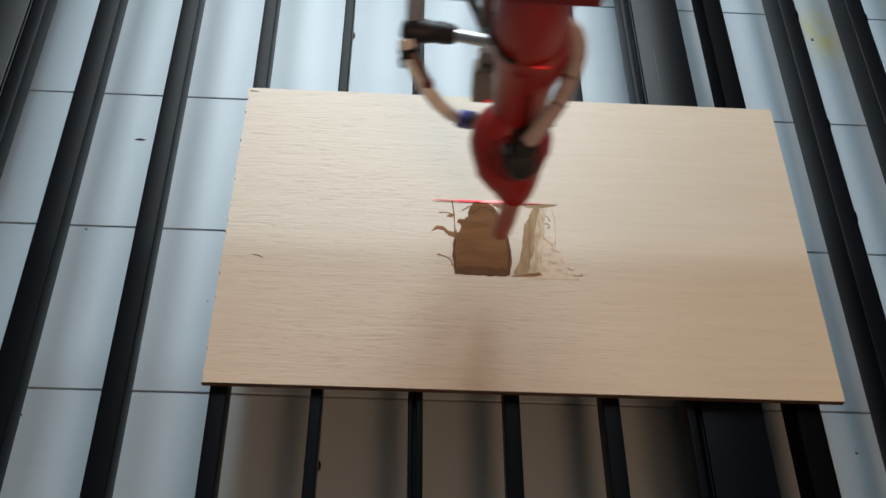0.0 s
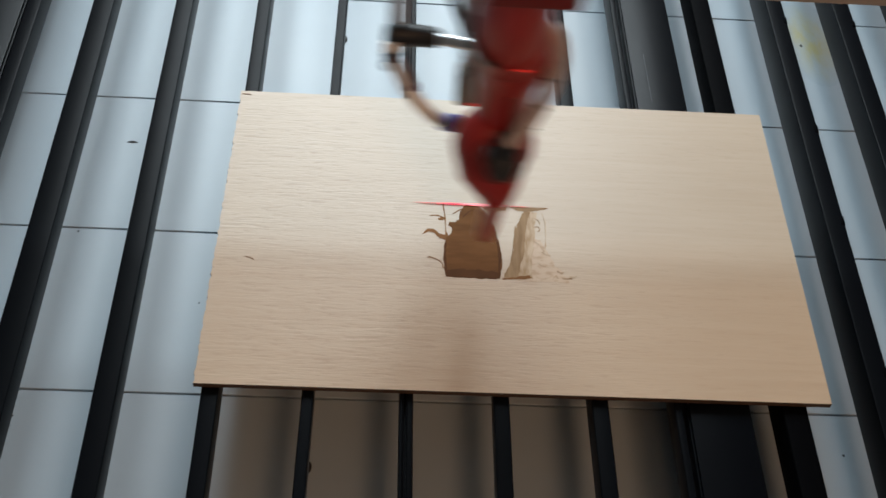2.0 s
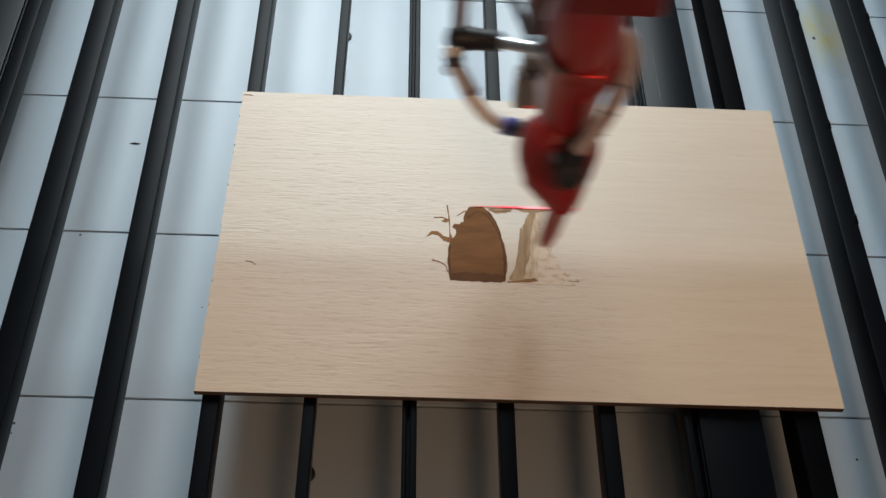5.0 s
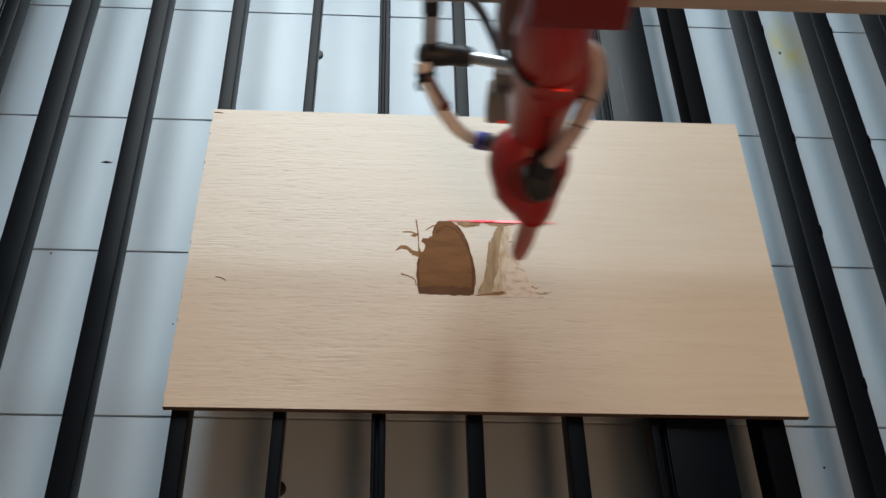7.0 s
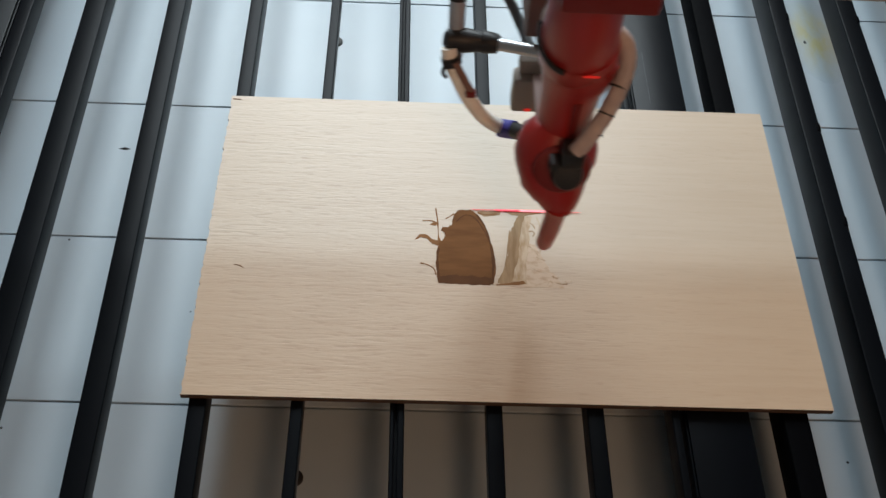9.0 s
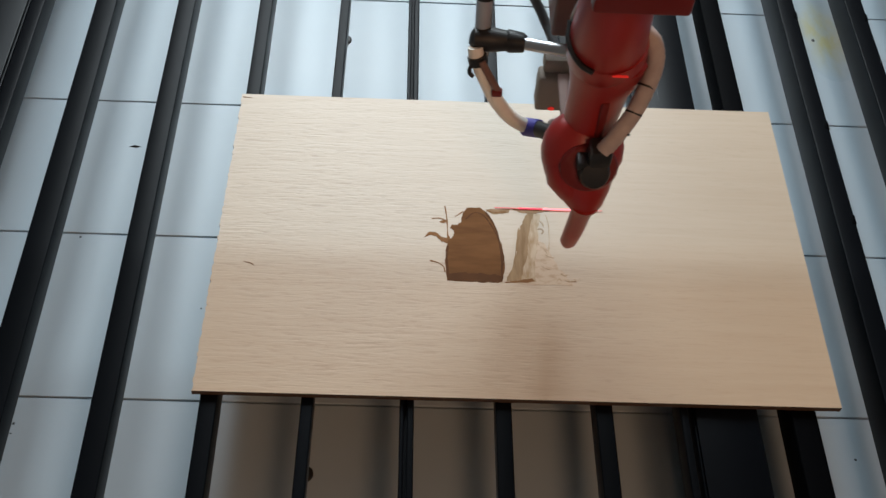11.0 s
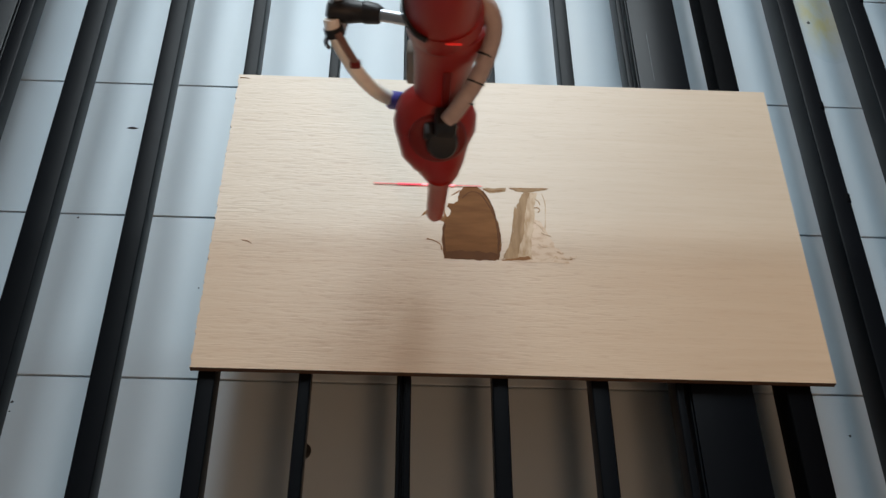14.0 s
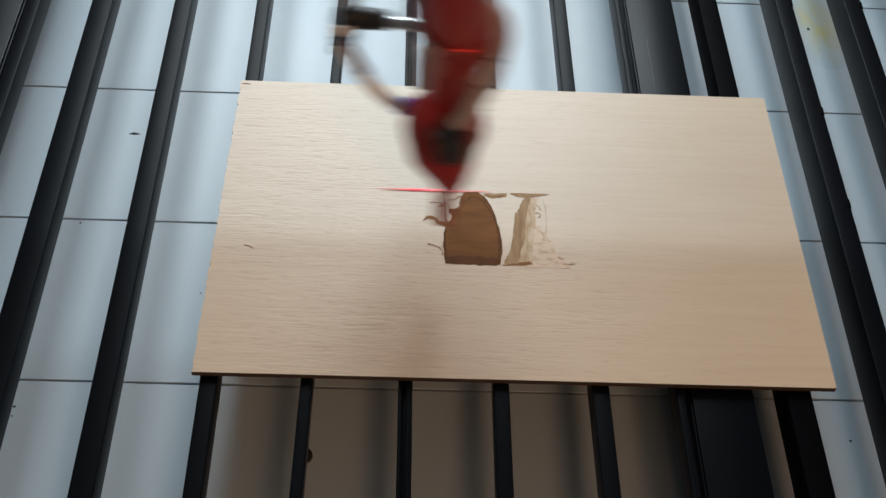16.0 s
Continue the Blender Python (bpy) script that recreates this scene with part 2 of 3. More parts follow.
# ---- the room ----
def room():
    x0, x1, y0, y1, h = -4.0, 4.0, -3.6, 3.3, 4.6
    f = FLOOR - 0.012
    tagged(part("floor", box(x0 - 0.2, x1 + 0.2, y0 - 0.2, y1 + 0.2, f - 0.2, f), M_GROUT), "dark grey grout bed under glazed white floor tiles", "floor", kind="structure")
    for name, b in (("wall_west", (x0 - 0.2, x0, y0 - 0.2, y1 + 0.2)), ("wall_east", (x1, x1 + 0.2, y0 - 0.2, y1 + 0.2))):
        tagged(part(name, box(*b, f, f + h), M_WALL), "plain warm grey plastered wall of a workshop", "wall", kind="structure")
    # the opening is added, out of view, for the warm light
    south = empty("wall_south", "plain warm grey plastered wall with an assumed small high opening", "wall", kind="structure")
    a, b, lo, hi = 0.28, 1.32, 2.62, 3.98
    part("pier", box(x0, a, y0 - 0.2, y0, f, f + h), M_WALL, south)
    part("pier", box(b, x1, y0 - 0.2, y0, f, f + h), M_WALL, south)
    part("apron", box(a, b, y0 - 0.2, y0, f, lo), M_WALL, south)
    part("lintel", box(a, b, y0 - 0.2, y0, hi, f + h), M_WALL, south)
    # the north wall with a wide high window
    north = empty("wall_north", "plain warm grey plastered wall with a wide high window", "wall", kind="structure")
    a, b, lo, hi = -1.55, 0.99, 1.53, 3.67
    part("pier", box(x0, a, y1, y1 + 0.2, f, f + h), M_WALL, north)
    part("pier", box(b, x1, y1, y1 + 0.2, f, f + h), M_WALL, north)
    part("apron", box(a, b, y1, y1 + 0.2, f, lo), M_WALL, north)
    part("lintel", box(a, b, y1, y1 + 0.2, hi, f + h), M_WALL, north)
    tagged(part("ceiling", box(x0 - 0.2, x1 + 0.2, y0 - 0.2, y1 + 0.2, f + h, f + h + 0.15), M_CEIL), "plain grey painted ceiling above the workshop", "ceiling", kind="structure")


room()


# ---- rails under the board ----
RAIL_TOP = -0.0145


def rail(x, lean, wide, high, label, feet=(), slot=False, paint=M_STEEL):
    """A rail through (x, 0), turned by lean degrees."""
    thing = empty("rail", label, "rail", "steel rails of the rack")
    thing.matrix_basis = pose(x, 0, 0, 0, 0, lean)
    y0, y1, h = -1.9, 2.4, wide / 2
    spans = ((-h, -h + 0.008), (-h + 0.013, h)) if slot else ((-h, h),)
    for a, b in spans:
        smooth(part("bar", box(a, b, y0, y1, RAIL_TOP - high, RAIL_TOP, 0.0025, 3), paint, thing))
    if slot:
        part("web", box(-h + 0.0075, -h + 0.0135, y0, y1, RAIL_TOP - high, RAIL_TOP - 0.012), paint, thing)
    for y in (y0 + 0.03, y1 - 0.03):
        part("leg", box(-0.009, 0.009, y - 0.02, y + 0.02, FLOOR, RAIL_TOP - high + 0.004), M_STEEL, thing)
    for y in feet:
        smooth(part("foot", loft([((-0.011, y, FLOOR), 0.016, 0.016), ((-0.011, y, FLOOR + 0.004), 0.016, 0.016), ((-0.011, y, FLOOR + 0.006), 0.013, 0.013)]), M_BLACK, thing, "round black rubber foot"))
    return thing


LONG = "long dark painted steel rail standing on the tiled floor"
MATT = "long matt black steel rail standing on the tiled floor"
CLIPPED = "long dark painted steel rail with small black clips along its edge"
for x, lean, wide, high, feet, slot, clips in (
        (-1.06, 0.7, 0.03, 0.05, (), False, False), (-0.9065, 0.7, 0.047, 0.050, (), False, False), (-0.7215, 0.9, 0.040, 0.050, (), False, False),
        (-0.5415, 0.7, 0.030, 0.050, (), False, False), (-0.3675, 0.0, 0.021, 0.038, (-0.418, 0.757), False, False), (-0.199, 0.65, 0.025, 0.042, (), True, False),
        (-0.0285, 0.3, 0.028, 0.040, (), False, False), (0.146, 0.5, 0.030, 0.050, (), False, False), (0.2855, 0.6, 0.014, 0.050, (), False, False),
        (0.499, 0.35, 0.045, 0.064, (), False, False), (0.675, -0.35, 0.040, 0.08, (), False, True), (0.841, -0.5, 0.042, 0.072, (), False, True), (1.01, -0.5, 0.038, 0.072, (), False, False)):
    matt = x == 0.499
    ob = rail(x, lean, wide, high, MATT if matt else CLIPPED if clips else LONG, feet, slot, M_MATT if matt else M_STEEL)
    if clips:
        for i in range(9):
            y = -0.9 + 0.31 * i + (0.05 if i % 2 else 0)
            smooth(part("clip", box(wide / 2 - 0.009, wide / 2 + 0.0012, y - 0.012, y + 0.012, RAIL_TOP - 0.014, RAIL_TOP + 0.0012, 0.002, 2), M_MATT, ob, "small black clip"))


def duct(x0, x1, lean, label):
    thing = empty("cable_duct", label, "cable duct")
    thing.matrix_basis = pose((x0 + x1) / 2, 0, 0, 0, 0, lean)
    h = (x1 - x0) / 2
    smooth(part("trough", box(-h, h, -1.9, 2.4, RAIL_TOP - 0.066, RAIL_TOP - 0.012, 0.003, 2), M_STEEL, thing))
    smooth(part("lid", box(-h + 0.003, h - 0.003, -1.9, 2.4, RAIL_TOP - 0.011, RAIL_TOP - 0.004, 0.002, 2), M_DUCT, thing, "dark blue grey lid"))
    for y in (-1.85, 2.35):
        part("leg", box(-h + 0.02, h - 0.02, y - 0.02, y + 0.02, FLOOR, RAIL_TOP - 0.064), M_STEEL, thing)
    return thing


wide_duct = duct(0.303, 0.420, 0.6, "wide dark blue grey steel duct beside the rails")
part("scratch", box(-0.022, -0.0213, 0.40, 0.56, RAIL_TOP - 0.0045, RAIL_TOP - 0.0037), M_RAIL, wide_duct, "thin bright scratch")
duct(-1.30, -1.083, 0.7, "wide dark blue grey steel duct beside the outer rail")


def crossbeam():
    thing = empty("cross_beam", "slim warm grey cross beam standing on two posts above the rails", "beam")
    thing.matrix_basis = pose(0, 0.245, 0, 0, 0, 0.4)
    smooth(part("beam", box(-1.5, 1.5, 0, 0.03, 0.40, 0.43, 0.003, 2), M_BEAM, thing))
    for x in (-1.46, 1.46):
        smooth(part("post", box(x - 0.015, x + 0.015, 0.0, 0.03, FLOOR, 0.401, 0.003, 2), M_BEAM, thing))


crossbeam()


# ---- the board ----
BX, BY, BT = 0.565, 0.359, 0.0125


def board():
    thing = empty("plywood_board", "pale plywood board with a brown scorched picture, lying on steel rails", "board")
    rng = random.Random(4)
    edge = [(-BX + rng.uniform(-0.0016, 0.0016), BY - 2 * BY * i / 150) for i in range(151)]
    face = part("panel", plate(edge + [(BX, -BY), (BX, BY)], -BT, 0.0), M_PLY, thing)
    face.data.materials.append(M_PLYEDGE)
    for p in face.data.polygons:
        if abs(p.normal.z) < 0.5:
            p.material_index = 1
    # added underside sheet, unseen, reflects warm light down to the tiles
    part("warm_bounce_sheet", plate([(-BX + 0.004, -BY + 0.002), (BX - 0.002, -BY + 0.002), (BX - 0.002, BY - 0.002), (-BX + 0.004, BY - 0.002)], -BT - 0.0012, -BT), M_BOUNCE, thing, "unseen reddish brown sheet added to warm the bounced light")
    part("split", plate([(-0.562, 0.351), (-0.545, 0.3495), (-0.543, 0.3475), (-0.562, 0.3485)], 0.0, 0.0006), M_BURN, thing, "dark split in the corner")
    part("scratch", plate([(-0.508, -0.0815), (-0.497, -0.083), (-0.489, -0.0885), (-0.4895, -0.0895), (-0.498, -0.0845), (-0.508, -0.0825)], 0.0, 0.0006), M_BURN, thing, "thin dark scratch")
    return thing


BOARD = board()


def ragged(outline, size, seed, cuts=4):
    """The outline with its sides broken into small uneven steps."""
    rng = random.Random(seed)
    out = []
    for (x0, y0), (x1, y1) in zip(outline, outline[1:] + outline[:1]):
        for i in range(cuts):
            k = i / cuts
            out.append((x0 + (x1 - x0) * k + rng.uniform(-size, size), y0 + (y1 - y0) * k + rng.uniform(-size, size)))
    return out


def stroke(points, wide, seed):
    rng = random.Random(seed)
    line = bent([(x, y, 0) for x, y in points], 6)
    left, right = [], []
    for i, p in enumerate(line):
        d = line[min(i + 1, len(line) - 1)] - line[max(i - 1, 0)]
        n = Vector((-d.y, d.x, 0)).normalized() * wide * rng.uniform(0.25, 0.7)
        left.append((p.x + n.x, p.y + n.y))
        right.append((p.x - n.x, p.y - n.y))
    return left + right[::-1]


def picture():
    """The scorched picture, in layers a fraction of a millimetre proud of the board."""
    def burn(name, outline, level, material, label=""):
        part(name, plate(outline, 0.0, 0.0003 + 0.00006 * level), material, BOARD, label)

    wash = [(0.037, 0.006), (0.06, -0.02), (0.085, -0.075), (0.108, -0.113), (0.0, -0.116), (0.012, -0.06)]
    burn("pale_scorch", ragged(wash, 0.003, 3, 6), 0, M_BURN_FAINT, "faint tan scorched wash")
    burn("scorched_pillar", ragged([(0.030, 0.058), (0.024, 0.005), (0.016, -0.049), (0.004, -0.108), (0.039, -0.109), (0.043, -0.048), (0.049, 0.011), (0.058, 0.053)], 0.0022, 5, 5), 1, M_BURN_LIGHT, "light brown scorched pillar")
    streak = [(0.031, 0.058), (0.021, 0.035), (0.012, 0.013), (0.006, -0.034), (-0.002, -0.079), (-0.017, -0.108), (0.010, -0.109), (0.018, -0.083), (0.027, -0.033), (0.032, 0.011), (0.043, 0.055)]
    burn("pillar_shade", ragged(streak, 0.0020, 6, 5), 2, M_BURN_SHADE, "brown scorched shade of the pillar")
    burn("pillar_rim", stroke([(0.012, 0.018), (0.006, -0.03), (-0.002, -0.077), (-0.014, -0.104)], 0.003, 17), 3, M_BURN_SHADE)
    burn("pillar_foot", ragged([(-0.018, -0.110), (0.008, -0.107), (0.016, -0.104), (0.033, -0.100), (0.038, -0.107), (0.024, -0.111), (-0.018, -0.113)], 0.001, 7), 3.5, M_BURN_MID)
    burn("pillar_head", ragged([(0.002, 0.0655), (0.040, 0.0662), (0.079, 0.0672), (0.074, 0.063), (0.062, 0.0615), (0.050, 0.0575), (0.031, 0.055), (0.014, 0.0585)], 0.0010, 8), 3, M_BURN_SHADE)
    burn("head_line", stroke([(0.002, 0.0655), (0.03, 0.0662), (0.079, 0.067)], 0.0016, 19), 4, M_BURN_MID)
    burn("bridge", ragged([(-0.052, 0.0635), (-0.040, 0.051), (-0.025, 0.053), (-0.006, 0.057), (-0.005, 0.0645)], 0.0012, 15), 2, M_BURN_SHADE)
    dome = [(-0.126, -0.111), (-0.131, -0.073), (-0.130, -0.040), (-0.125, -0.016), (-0.115, -0.006), (-0.114, 0.008), (-0.121, 0.013), (-0.118, 0.023), (-0.109, 0.021),
            (-0.100, 0.030), (-0.098, 0.049), (-0.087, 0.0668), (-0.062, 0.0668), (-0.052, 0.056), (-0.039, 0.034), (-0.030, 0.006), (-0.022, -0.023), (-0.018, -0.052), (-0.018, -0.081), (-0.022, -0.106), (-0.030, -0.113), (-0.08, -0.112)]
    burn("scorched_dome", ragged(dome, 0.0010, 9), 3, M_BURN, "dark brown scorched dome")
    burn("dome_base", ragged([(-0.126, -0.111), (-0.128, -0.095), (-0.08, -0.092), (-0.021, -0.096), (-0.025, -0.112), (-0.08, -0.1125)], 0.0022, 10, 7), 4, M_BURN_DARK)
    burn("dome_rim", stroke([(-0.052, 0.056), (-0.036, 0.024), (-0.026, -0.02), (-0.021, -0.06), (-0.025, -0.106)], 0.004, 11), 5, M_BURN_DARK)
    burn("dome_side", stroke([(-0.126, -0.03), (-0.128, -0.06), (-0.125, -0.1)], 0.004, 12), 6, M_BURN_DARK)
    leaf = [(-0.172, -0.012), (-0.162, 0.004), (-0.148, 0.002), (-0.140, -0.009), (-0.128, -0.011), (-0.124, -0.003), (-0.121, -0.011), (-0.127, -0.024), (-0.138, -0.020), (-0.149, -0.008), (-0.160, -0.005)]
    burn("leaf", ragged(leaf, 0.001, 13), 2, M_BURN_MID)
    burn("leaf", ragged([(-0.142, 0.028), (-0.135, 0.034), (-0.127, 0.031), (-0.131, 0.026), (-0.138, 0.025)], 0.001, 14), 2, M_BURN_MID)
    burn("dome_arc", stroke([(-0.092, 0.036), (-0.075, 0.053), (-0.057, 0.048), (-0.041, 0.022), (-0.029, -0.010), (-0.024, -0.05), (-0.024, -0.09)], 0.0022, 16), 7, M_BURN_DARK)
    twigs = (((-0.132, 0.068), (-0.128, 0.034), (-0.126, -0.012)), ((-0.158, 0.036), (-0.142, 0.037), (-0.127, 0.031)), ((-0.112, 0.043), (-0.104, 0.049), (-0.096, 0.056)),
             ((-0.160, -0.066), (-0.146, -0.07), (-0.134, -0.079), (-0.131, -0.092)), ((-0.05, 0.060), (-0.035, 0.056), (-0.012, 0.0585)),
             ((0.049, 0.017), (0.056, 0.018), (0.060, 0.012), (0.056, 0.006)), ((0.096, -0.104), (0.103, -0.106), (0.116, -0.105)), ((0.088, -0.088), (0.096, -0.093), (0.100, -0.091)))
    faint = (((0.066, 0.054), (0.071, 0.029), (0.070, -0.010), (0.067, -0.047)), ((0.047, -0.019), (0.057, -0.026), (0.067, -0.047)), ((0.060, -0.044), (0.066, -0.048), (0.078, -0.052)),
             ((0.078, -0.109), (0.084, -0.100), (0.089, -0.106)), ((0.050, 0.040), (0.058, 0.034), (0.061, 0.025)), ((0.112, -0.100), (0.120, -0.103), (0.124, -0.098)), ((0.052, -0.070), (0.062, -0.078), (0.074, -0.079)))
    for i, line in enumerate(twigs + faint):
        burn("twig", stroke(line, 0.0022 if i < 5 else 0.0018, 20 + i), 4 + 0.15 * i, M_BURN_MID if i < 5 else M_BURN_SHADE if i < 8 else M_BURN_LIGHT)


picture()


def arm():
    thing = empty("robot_arm", "red industrial robot arm with a tapering nose and cream hose", "robot arm")
    P = lambda name, bm, m, label="": smooth(part(name, bm, m, thing, label))
    # upper arm and elbow carry their shade in the darker red
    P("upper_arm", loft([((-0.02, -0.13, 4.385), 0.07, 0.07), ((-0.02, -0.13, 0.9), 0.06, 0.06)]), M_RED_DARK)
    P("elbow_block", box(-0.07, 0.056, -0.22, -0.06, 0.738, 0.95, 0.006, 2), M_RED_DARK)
    P("forearm", loft([((-0.014, -0.118, 0.76), 0.047, 0.052), ((-0.014, -0.108, 0.66), 0.052, 0.056), ((-0.012, -0.09, 0.58), 0.057, 0.058), ((-0.011, -0.086, 0.565), 0.055, 0.056)]), M_RED)
    collar = P("collar", loft([((-0.012, -0.094, 0.592), 0.055, 0.057), ((-0.011, -0.091, 0.586), 0.0585, 0.060), ((-0.008, -0.084, 0.556), 0.0595, 0.061), ((-0.002, -0.082, 0.549), 0.055, 0.056)]), M_RED)
    # scattered laser light on the collar, put in as a glowing strip
    part("laser_glint", box(-0.008, 0.015, -0.1505, -0.147, 0.5665, 0.5682), M_GLINT, collar, "thin red laser glint")
    P("neck", loft([((-0.002, -0.083, 0.556), 0.059, 0.057), ((-0.003, -0.078, 0.515), 0.055, 0.054), ((-0.006, -0.075, 0.48), 0.047, 0.047), ((-0.010, -0.08, 0.42), 0.042, 0.043), ((-0.012, -0.085, 0.36), 0.04, 0.042)]), M_RED)
    # raised dark strip puts in the shade down the neck's middle
    P("neck_groove_shade", box(-0.008, 0.005, -0.128, -0.11, 0.39, 0.49, 0.004, 2), M_RED_DARK)
    wrist = P("wrist", loft([((-0.026, -0.082, 0.418), 0.028, 0.024), ((-0.024, -0.0852, 0.406), 0.048, 0.038), ((-0.020, -0.0887, 0.388), 0.0605, 0.048), ((-0.0165, -0.0962, 0.3643), 0.0670, 0.054), ((-0.0155, -0.1052, 0.3435), 0.0655, 0.055), ((-0.0150, -0.114, 0.326), 0.0590, 0.052), ((-0.0115, -0.1216, 0.314), 0.0520, 0.048), ((-0.0070, -0.1352, 0.2948), 0.0413, 0.040), ((-0.0045, -0.1462, 0.2792), 0.0298, 0.030), ((-0.0050, -0.1518, 0.2687), 0.0205, 0.021)]), M_RED)
    smooth(part("lobe", loft([((-0.040, -0.100, 0.372), 0.022, 0.03), ((-0.044, -0.112, 0.345), 0.034, 0.040), ((-0.037, -0.126, 0.320), 0.034, 0.040), ((-0.026, -0.138, 0.300), 0.024, 0.030), ((-0.018, -0.144, 0.290), 0.014, 0.018)]), M_RED, wrist))
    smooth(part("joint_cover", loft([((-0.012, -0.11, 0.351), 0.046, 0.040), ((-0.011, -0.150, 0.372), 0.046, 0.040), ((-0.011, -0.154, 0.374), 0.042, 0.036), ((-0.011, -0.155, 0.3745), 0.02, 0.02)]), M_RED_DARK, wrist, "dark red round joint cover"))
    P("nose", loft([((-0.006, -0.152, 0.29), 0.024, 0.024), ((-0.006, -0.146, 0.262), 0.0175, 0.0175), ((-0.007, -0.128, 0.19), 0.0165, 0.0165), ((-0.008, -0.111, 0.135), 0.015, 0.015), ((-0.008, -0.106, 0.12), 0.011, 0.011), ((-0.008, -0.104, 0.113), 0.004, 0.004)]), M_RED)
    motor = P("motor_cap", loft([((-0.006, -0.10, 0.345), 0.025, 0.027), ((-0.005, -0.166, 0.378), 0.025, 0.027), ((-0.005, -0.174, 0.382), 0.021, 0.022), ((-0.005, -0.175, 0.3825), 0.012, 0.012)]), M_BLACK, "black motor cap on the wrist")
    smooth(part("plug", box(-0.018, 0.016, -0.174, -0.136, 0.396, 0.430, 0.006, 2), M_BLACK, motor))
    smooth(part("plug", box(-0.034, -0.016, -0.168, -0.14, 0.382, 0.400, 0.004, 2), M_BLACK, motor))
    sleeve = P("cable_sleeve", tube([(0.035, -0.075, 0.595), (0.056, -0.09, 0.58), (0.062, -0.105, 0.545), (0.044, -0.130, 0.487), (0.018, -0.152, 0.447), (0.001, -0.162, 0.424)], 0.0128, ribs=0.05), M_TAN, "dusty beige cable sleeve")
    for x, y, z in ((0.0535, -0.116, 0.52), (0.041, -0.133, 0.480), (0.027, -0.146, 0.452)):
        smooth(part("cable_tie", loft([((x, y, z + 0.001), 0.0137, 0.0137), ((x - 0.001, y - 0.002, z - 0.001), 0.0137, 0.0137)], 14), M_BLACK, sleeve))
    hose = P("hose", tube([(-0.191, 0.06, 0.425), (-0.187, 0.052, 0.405), (-0.173, 0.043, 0.375), (-0.150, 0.042, 0.325), (-0.118, 0.046, 0.276), (-0.077, 0.05, 0.245)], 0.0127, ribs=0.03), M_CREAM, "curved cream hose")
    smooth(part("hose_band", loft([((-0.188, 0.054, 0.412), 0.0165, 0.0165), ((-0.184, 0.05, 0.398), 0.0165, 0.0165)]), M_BLACK, hose))
    smooth(part("hose_hook", tube([(-0.190, 0.044, 0.404), (-0.197, 0.040, 0.400), (-0.199, 0.037, 0.390), (-0.193, 0.034, 0.383)], 0.0036, 8), M_BLACK, hose, "small black hook"))
    smooth(part("hose_strap", tube([(-0.180, 0.040, 0.412), (-0.168, 0.032, 0.392), (-0.154, 0.026, 0.368), (-0.148, 0.026, 0.358)], 0.0065, 8), M_BROWN, hose, "reddish brown strap"))
    smooth(part("hose_tag", box(-0.160, -0.142, 0.018, 0.03, 0.352, 0.366, 0.003, 2), M_RED_DARK, hose, "small dark red tag"))
    P("clamp", loft([((-0.090, 0.053, 0.248), 0.0165, 0.0165), ((-0.068, 0.036, 0.262), 0.0165, 0.0165)]), M_BLUE, "violet blue hose clamp")
    P("hose_fitting", loft([((-0.071, 0.038, 0.26), 0.0145, 0.0145), ((-0.035, -0.02, 0.30), 0.0145, 0.0145)]), M_BLACK)
    P("pipe", loft([((-0.181, 0.12, 0.60), 0.0135, 0.0135), ((-0.179, 0.085, 0.425), 0.0135, 0.0135), ((-0.180, 0.070, 0.392), 0.0125, 0.0125)]), M_PIPE)
    P("connector", loft([((-0.200, 0.076, 0.430), 0.010, 0.010), ((-0.194, 0.076, 0.429), 0.018, 0.018), ((-0.165, 0.075, 0.429), 0.021, 0.021), ((-0.140, 0.073, 0.429), 0.017, 0.017), ((-0.136, 0.073, 0.429), 0.0195, 0.0195), ((-0.112, 0.069, 0.43), 0.0165, 0.0165), ((-0.108, 0.068, 0.43), 0.012, 0.012)]), M_BLACK, "black connector sleeve")
    P("cable", tube([(-0.052, -0.10, 0.73), (-0.060, -0.095, 0.67), (-0.066, -0.08, 0.62), (-0.06, -0.06, 0.575), (-0.045, -0.035, 0.545)], 0.003, 8), M_CHROME, "thin grey cable")
    P("ring_seal", loft([((-0.042, -0.055, 0.585), 0.014, 0.02), ((-0.050, -0.045, 0.555), 0.013, 0.02)]), M_BLACK)
    P("seal_band", tube([(-0.067, -0.072, 0.60), (-0.070, -0.098, 0.588), (-0.064, -0.118, 0.580), (-0.052, -0.136, 0.574), (-0.036, -0.147, 0.571)], 0.0045, 10), M_BLACK, "black seal band")
    P("pipe_band", loft([((-0.1805, 0.104, 0.52), 0.0148, 0.0148), ((-0.180, 0.099, 0.495), 0.0148, 0.0148)]), M_BLACK)
    P("chrome_tube", loft([((-0.115, 0.068, 0.43), 0.0105, 0.0105), ((-0.02, 0.02, 0.455), 0.0105, 0.0105)]), M_CHROME)
    P("loop_hose", tube([(-0.186, 0.12, 0.50), (-0.165, 0.155, 0.50), (-0.13, 0.175, 0.48), (-0.095, 0.165, 0.45), (-0.068, 0.13, 0.415), (-0.05, 0.08, 0.40)], 0.0085), M_GREYHOSE, "looped grey rubber hose")
    housing = P("gear_housing", box(-0.066, 0.008, 0.135, 0.175, 0.205, 0.285, 0.006, 3), M_GREYBOX, "dusty grey gear housing")
    smooth(part("cap", loft([((-0.012, 0.130, 0.274), 0.011, 0.011), ((-0.012, 0.122, 0.282), 0.011, 0.011), ((-0.012, 0.118, 0.284), 0.007, 0.007)]), M_CHROME, housing))
